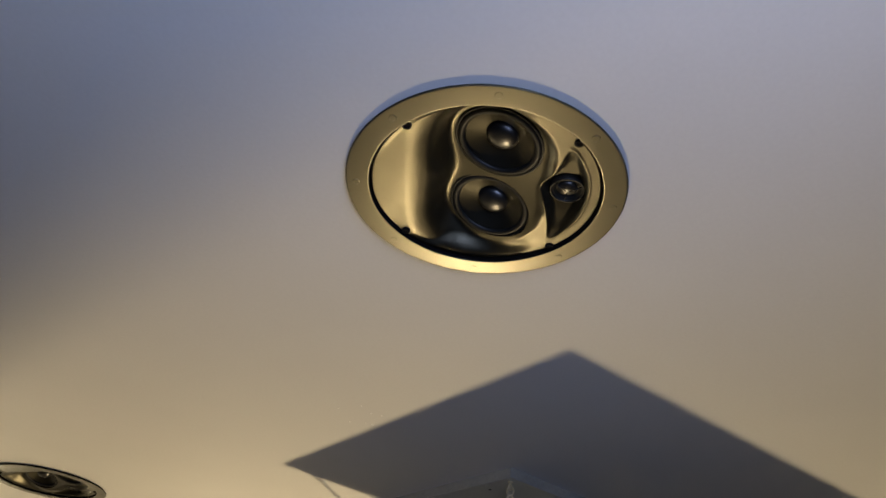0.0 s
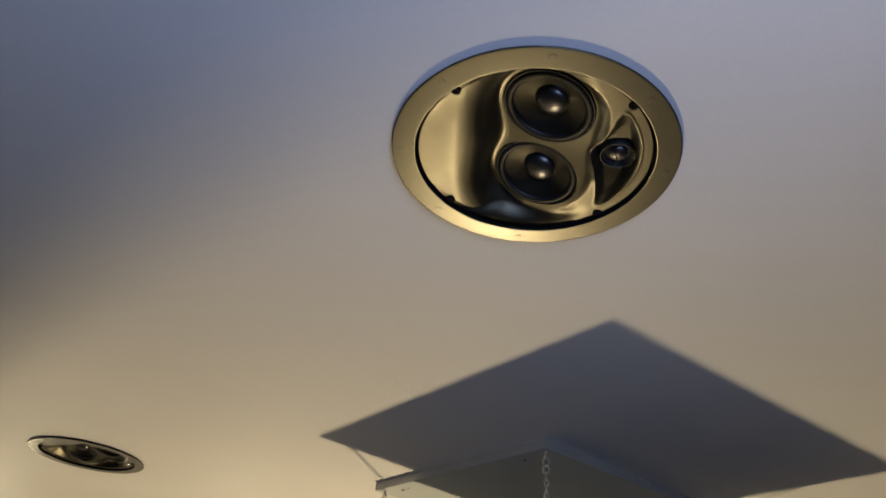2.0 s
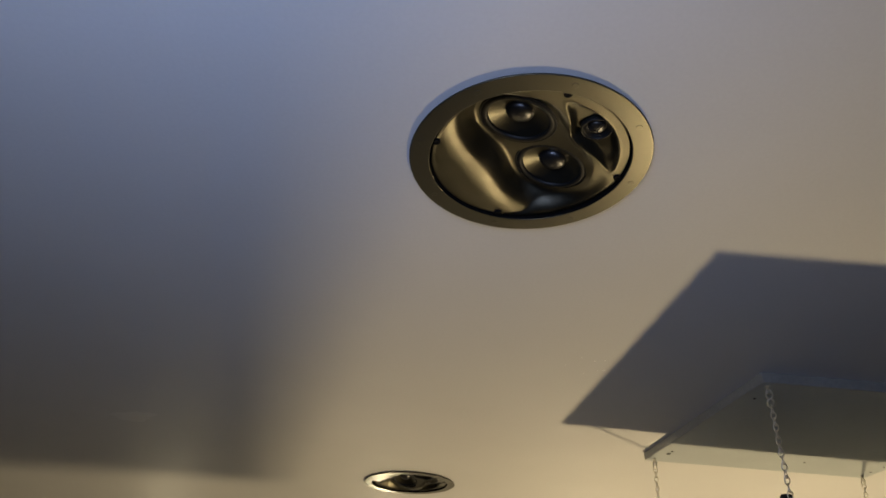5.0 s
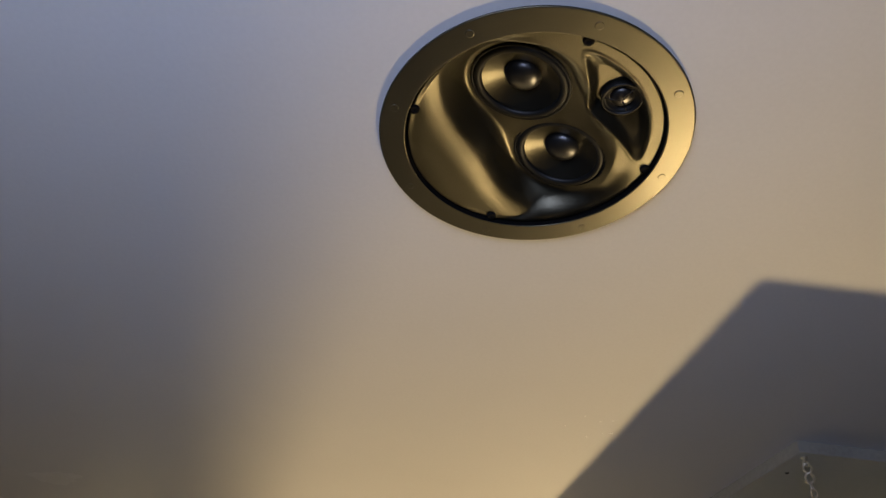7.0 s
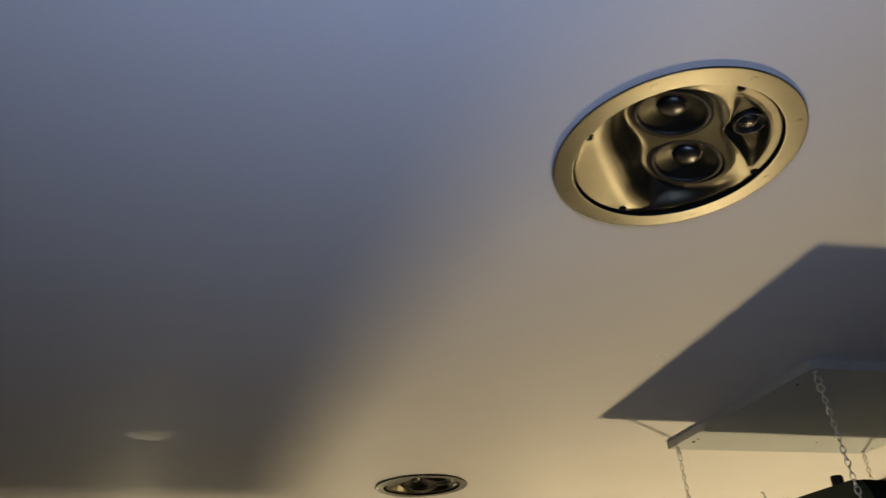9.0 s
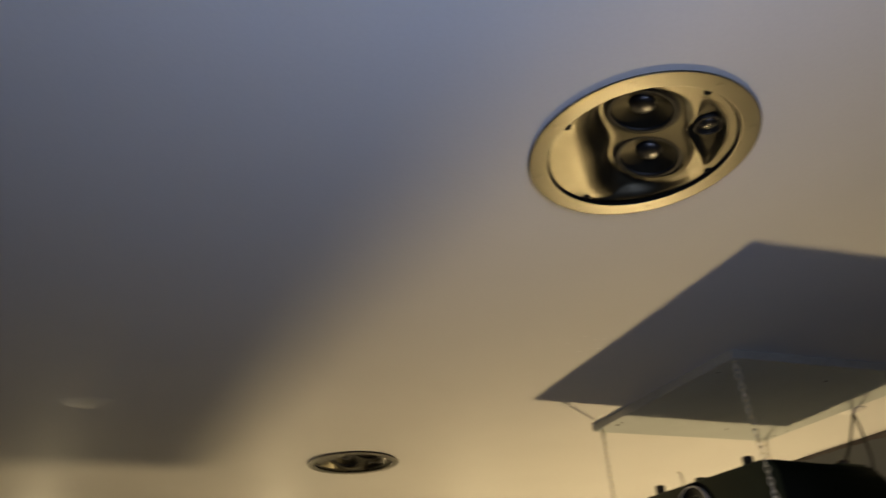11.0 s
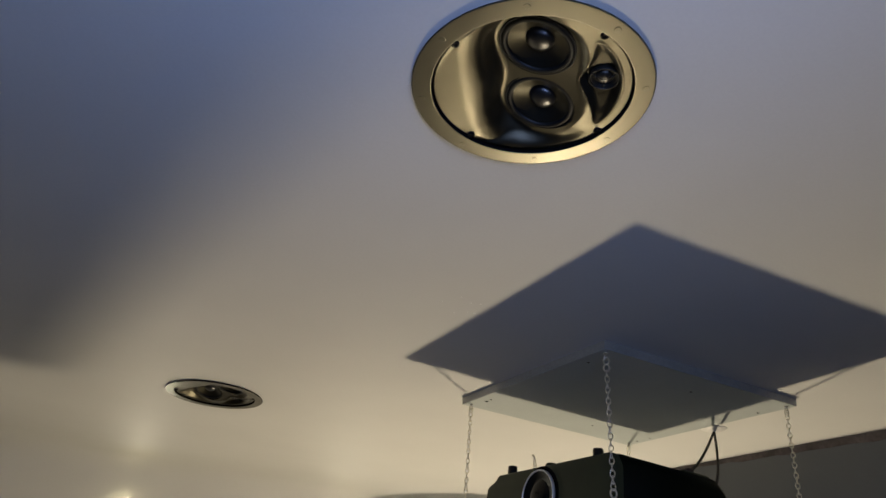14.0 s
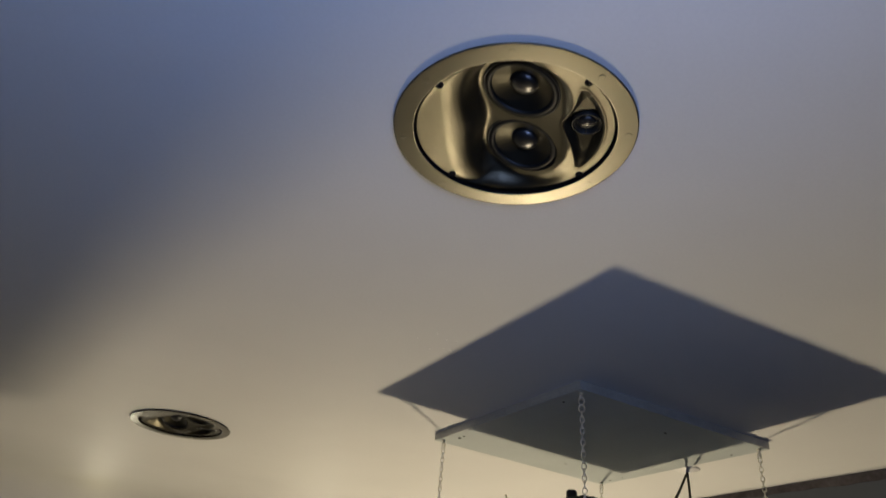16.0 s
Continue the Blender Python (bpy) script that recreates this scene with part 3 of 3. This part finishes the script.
def outline(points, width):
    """The thin printed outline of a triangle."""
    bm = bmesh.new()
    c = Vector((sum(p[0] for p in points) / 3, sum(p[1] for p in points) / 3))
    inner = [c + (Vector(p) - c) * (1 - width) for p in points]
    outer = [bm.verts.new((-0.0008, *p)) for p in points]
    inn = [bm.verts.new((-0.0008, *p)) for p in inner]
    for k in range(3):
        bm.faces.new((outer[k], outer[(k + 1) % 3], inn[(k + 1) % 3], inn[k]))
    return bm


def build_print(y0, y1, z0, z1, corner, emblems):
    """A cloth print; its printed motifs become plain ovals, patches and triangles."""
    top = thing("canvas_print", (GABLE, (y0 + y1) / 2, (z0 + z1) / 2), "dark teal canvas print with dark oval motifs on the wall", "picture", "canvas prints")
    w, h = (y1 - y0) / 2, (z1 - z0) / 2
    edge = [(-w, -h), (w, -h), (w, h)]
    # the corner nearest the south hangs rounded
    edge += [(-w + corner - corner * math.sin(a), h - corner + corner * math.cos(a)) for a in [math.pi / 2 * k / 8 for k in range(9)]] if corner else [(-w, h)]
    canvas = part("canvas", flat_shape([(y + 0.0025 * math.sin(37 * z), z + 0.002 * math.sin(41 * y)) for y, z in edge], 0.002), M_PRINT, top, "mottled dark teal canvas", smooth=False)
    canvas.location.x = -0.001
    rng = random.Random(7)
    for ey, ez, r in emblems:
        cy, cz = ey - top.location.y, ez - top.location.z

        def blot(by, bz, a, b, n=13, rough=0.3):
            turn = rng.random() * 6.28
            out = []
            for k in range(n):
                q = 2 * math.pi * k / n
                m = 1 + rough * (rng.random() * 2 - 1)
                out.append((max(-w + 0.003, min(w - 0.003, cy + r * (by + a * m * math.cos(q + turn)))), max(-h + 0.003, min(h - 0.003, cz + r * (bz + b * m * math.sin(q + turn))))))
            return out

        layers = [("halo", blot(0.05, 0.02, 0.80, 0.95, 9, 0.10), M_SLATE), ("oval", blot(0, -0.03, 0.62, 0.86, 26, 0.08), M_INK)]
        for k in range(9):
            by, bz = rng.uniform(-0.42, 0.42), rng.uniform(-0.62, 0.45)
            layers.append(("patch", blot(by, bz, rng.uniform(0.06, 0.2), rng.uniform(0.05, 0.18)), (M_UMBER, M_SLATE, M_INK, M_UMBER, M_PRINT)[k % 5]))
        layers.append(("pale_patch", blot(0.16, 0.46, 0.11, 0.16, 9, 0.45), M_PALE))
        layers.append(("pale_patch", blot(0.42, 0.12, 0.07, 0.20, 8, 0.5), M_SLATE))
        for k in range(7):
            q = rng.uniform(0.15, 2.95) + (math.pi if k > 4 else 0.0)
            layers.append(("pale_streak", blot(0.62 * math.cos(q), 0.80 * math.sin(q), rng.uniform(0.02, 0.05), rng.uniform(0.08, 0.20), 7, 0.5), (M_LINE, M_LILAC)[k % 2]))
        for k, (name, pts, mat) in enumerate(layers):
            patch = part(name, flat_shape(pts, 0.0002), mat, canvas, smooth=False)
            patch.location.x = -0.0021 - 0.00010 * k
        for sy, sz in ((1, 1), (-1, 1), (1, -1), (-1, -1)):
            ty, tz = cy + sy * 0.70 * r, cz + sz * 0.80 * r
            tri = [(ty + sy * 0.16 * r, tz + sz * 0.40 * r), (ty + sy * 0.20 * r, tz - sz * 0.36 * r), (ty - sy * 0.34 * r, tz + sz * 0.06 * r)]
            if all(abs(a) < w - 0.004 and abs(b) < h - 0.004 for a, b in tri):
                mark = part("triangle", outline(tri, 0.17), M_LINE, canvas, smooth=False)
                mark.location.x = -0.0030
    return top


M_PRINT = material("printed_canvas", (0.007, 0.029, 0.046), 0.6, grain=0.9, scale=34, bump=0.15, patch=0.8, patch_scale=9, spec=0.2)
M_SLATE = material("slate_print", (0.026, 0.032, 0.045), 0.6, grain=0.7, scale=70, patch=0.7, patch_scale=30, spec=0.2)
M_INK = material("dark_print", (0.009, 0.009, 0.010), 0.6, grain=0.9, scale=80, patch=0.7, patch_scale=40, spec=0.2)
M_PALE = material("pale_print", (0.22, 0.21, 0.23), 0.6, grain=0.5, scale=70, patch=0.6, patch_scale=35, spec=0.2)
M_LILAC = material("lilac_print", (0.085, 0.070, 0.100), 0.6, grain=0.7, scale=80, patch=0.5, patch_scale=30, spec=0.2)
M_UMBER = material("umber_print", (0.024, 0.019, 0.019), 0.6, grain=0.8, scale=80, patch=0.7, patch_scale=35, spec=0.2)
M_LINE = material("pale_line_print", (0.16, 0.17, 0.19), 0.6, grain=0.6, scale=80, patch=0.5, patch_scale=30, spec=0.2)
build_print(0.90, 1.430, 1.46, 2.187, 0.0, [(1.290, 2.086, 0.085), (1.392, 2.024, 0.045), (1.300, 1.915, 0.080), (1.13, 2.10, 0.060), (1.06, 1.98, 0.07), (1.04, 1.74, 0.085), (1.29, 1.72, 0.07)])
build_print(1.528, 2.02, 1.46, 2.178, 0.05, [(1.611, 2.095, 0.080), (1.80, 2.095, 0.066), (1.66, 1.87, 0.09), (1.88, 1.88, 0.085), (1.62, 1.66, 0.08)])


def build_brown_edge():
    """The uneven brown strip along the top of the gable wall."""
    rng = random.Random(3)
    bm = bmesh.new()
    rows = []
    for k in range(61):
        y = 0.4 + 3.2 * k / 60
        low = H - 0.012 - 0.022 * smooth01(2.4, 0.9, y) + rng.uniform(-0.004, 0.004)
        rows.append([bm.verts.new((GABLE - d, y, z)) for d, z in ((0.0, H - 0.001), (0.0016, H - 0.001), (0.0016, low + 0.001), (0.0, low))])
    for a, b in zip(rows, rows[1:]):
        for k in range(3):
            bm.faces.new((a[k], a[k + 1], b[k + 1], b[k]))
    ob = link("trim", bm, M_EDGE, smooth=False)
    tagged(ob, "uneven dark brown line along the wall top", "trim", kind="structure")


M_EDGE = material("brown_strip", (0.115, 0.098, 0.092), 0.8, grain=0.2, scale=60, bump=0.1, patch=0.35, patch_scale=14, spec=0.2)
build_brown_edge()


# ---- downlights in the slope ----
def slope_z(y):
    return H - (y - SLOPE_Y) * math.tan(SLOPE)


def build_downlight(x, y):
    top = thing("downlight", (x, y, slope_z(y)), "small lit round recessed downlight in the slope", "light", "downlights")
    top.matrix_world = pose(x, y, slope_z(y), -math.degrees(SLOPE), 0, 0)
    part("trim", lathe([(0.018, -0.001), (0.026, -0.0026), (0.040, -0.003), (0.043, -0.002), (0.044, 0.0), (0.018, 0.003)], 40, close=True), M_SHELF, top, "white trim ring", False)
    part("lamp_face", lathe([(0.0, -0.017), (0.010, -0.0155), (0.017, -0.012), (0.022, -0.006), (0.0238, 0.001)], 32), M_LED, top, "glowing domed lamp face")
    lamp("downlight_beam", "SPOT", pose(x, y, slope_z(y) - 0.026, -math.degrees(SLOPE), 0, 0), 51, (1.0, 0.90, 0.66), radius=0.035, spot=(radians(164), 1.0))


for x, y in ((-0.88, 4.27), (0.408, 4.28), (1.714, 4.343)):
    build_downlight(x, y)


# ---- cable entry ----
def build_cables():
    top = thing("cable_outlet", (1.958, 1.524, H), "white ceiling cable outlet with two black cables", "cable")
    part("plate", lathe([(0.0, -0.014), (0.013, -0.014), (0.024, -0.010), (0.040, -0.004), (0.044, 0.0), (0.0, 0.0)], 24), M_SHELF, top)
    for x, y, z, bow in ((-0.0, -0.230, 0.200, 0.012), (0.03, -0.275, 0.150, -0.02)):
        end = shelf.matrix_world @ Vector((x, y, z)) - Vector((1.958, 1.524, H))
        pts = [Vector((0, 0, -0.01)).lerp(end, k / 14) + Vector((0.4 * bow, bow, -2.0 * abs(bow))) * math.sin(math.pi * k / 14) for k in range(15)]
        cable = part("cable", tube(bmesh.new(), pts, 0.0040, 8), M_CABLE, top, "black cable")
        if z > 0.18:
            plug = part("plug", box(bmesh.new(), -0.010, 0.010, -0.013, 0.013, -0.022, 0.010, 0.004), M_PLUG, cable, "dark brown plug")
            plug.location = pts[-1]


build_cables()


# ---- unseen blockers added to shade the lamp, and the lamp ----
def build_shade_box():
    """Unseen box, added so its corner by the lamp throws the broad soft shade over the ceiling."""
    turn = pose(1.550, 2.443, 0, 0, 0, 8.0)
    top = thing("shade_box", (0, 0, 0), "unseen dark box added to shade the ceiling from the lamp", "cabinet")
    top.matrix_world = turn
    part("block_body", box(bmesh.new(), -1.19, -0.006, -1.60, -0.006, 0.05, 0.875, 0.006), M_BLOCK, top, smooth=False)
    part("top", box(bmesh.new(), -1.20, 0.0, -1.61, 0.0, 0.875, 0.90, 0.004), M_BLOCK, top, smooth=False)
    part("block_base", box(bmesh.new(), -1.15, -0.04, -1.56, -0.04, 0.0, 0.05), M_BLOCK, top, smooth=False)


def build_shadow_panel():
    """Unseen panel, added to throw the shadow beside the gable onto the slope."""
    top = thing("shadow_panel", (GABLE - 0.002, 3.5, 1.60), "unseen white panel on the gable wall, added to cast a shadow", "shelf")
    foot = [(-0.495, -0.112), (-0.388, -0.360), (-0.263, -0.500), (0.0, -0.640), (0.0, 0.640), (-0.400, 0.600), (-0.470, 0.090)]
    bm = bmesh.new()
    low, high = ([bm.verts.new((x, y, z)) for x, y in foot] for z in (0.0, 0.025))
    bm.faces.new(low[::-1]), bm.faces.new(high)
    for k in range(len(foot)):
        n = (k + 1) % len(foot)
        bm.faces.new((low[k], low[n], high[n], high[k]))
    bmesh.ops.bevel(bm, geom=list(bm.edges), offset=0.002, segments=2, affect="EDGES")
    part("panel", bm, M_SHELF, top, smooth=False)
    for y in (-0.3, 0.3):
        part("bracket", box(bmesh.new(), -0.25, -0.001, y - 0.012, y + 0.012, -0.03, -0.0005, 0.002), M_SHELF, top, smooth=False)


def build_light_block():
    """Unseen block, added to keep the lamp's light off the upper gable wall."""
    top = thing("light_block", (0, 0, 0), "unseen dark block along the gable wall, added to stop lamplight", "bookcase")
    part("block_body", box(bmesh.new(), 2.166, GABLE - 0.004, 0.3, 2.835, 0.0, 1.372, 0.004), M_BLOCK, top, smooth=False)
    part("top", box(bmesh.new(), 2.164, GABLE - 0.004, 0.295, 2.84, 1.372, 1.40, 0.003), M_BLOCK, top, smooth=False)


def build_lamp():
    top = thing("floor_lamp", (LAMP.x, LAMP.y, 0), "small bare-bulb lamp standing on the carpet", "lamp")
    part("base", lathe([(0.0, 0.0), (0.09, 0.0), (0.09, 0.012), (0.02, 0.02), (0.008, 0.03), (0.008, 0.37), (0.016, 0.375), (0.016, 0.415), (0.0, 0.415)], 32), M_RUBBER, top)
    part("bulb", lathe([(0.010, 0.416), (0.014, 0.425), (0.022, 0.430), (0.026, 0.432)], 24), M_BULB, top)


build_shade_box()
build_shadow_panel()
build_light_block()
build_lamp()
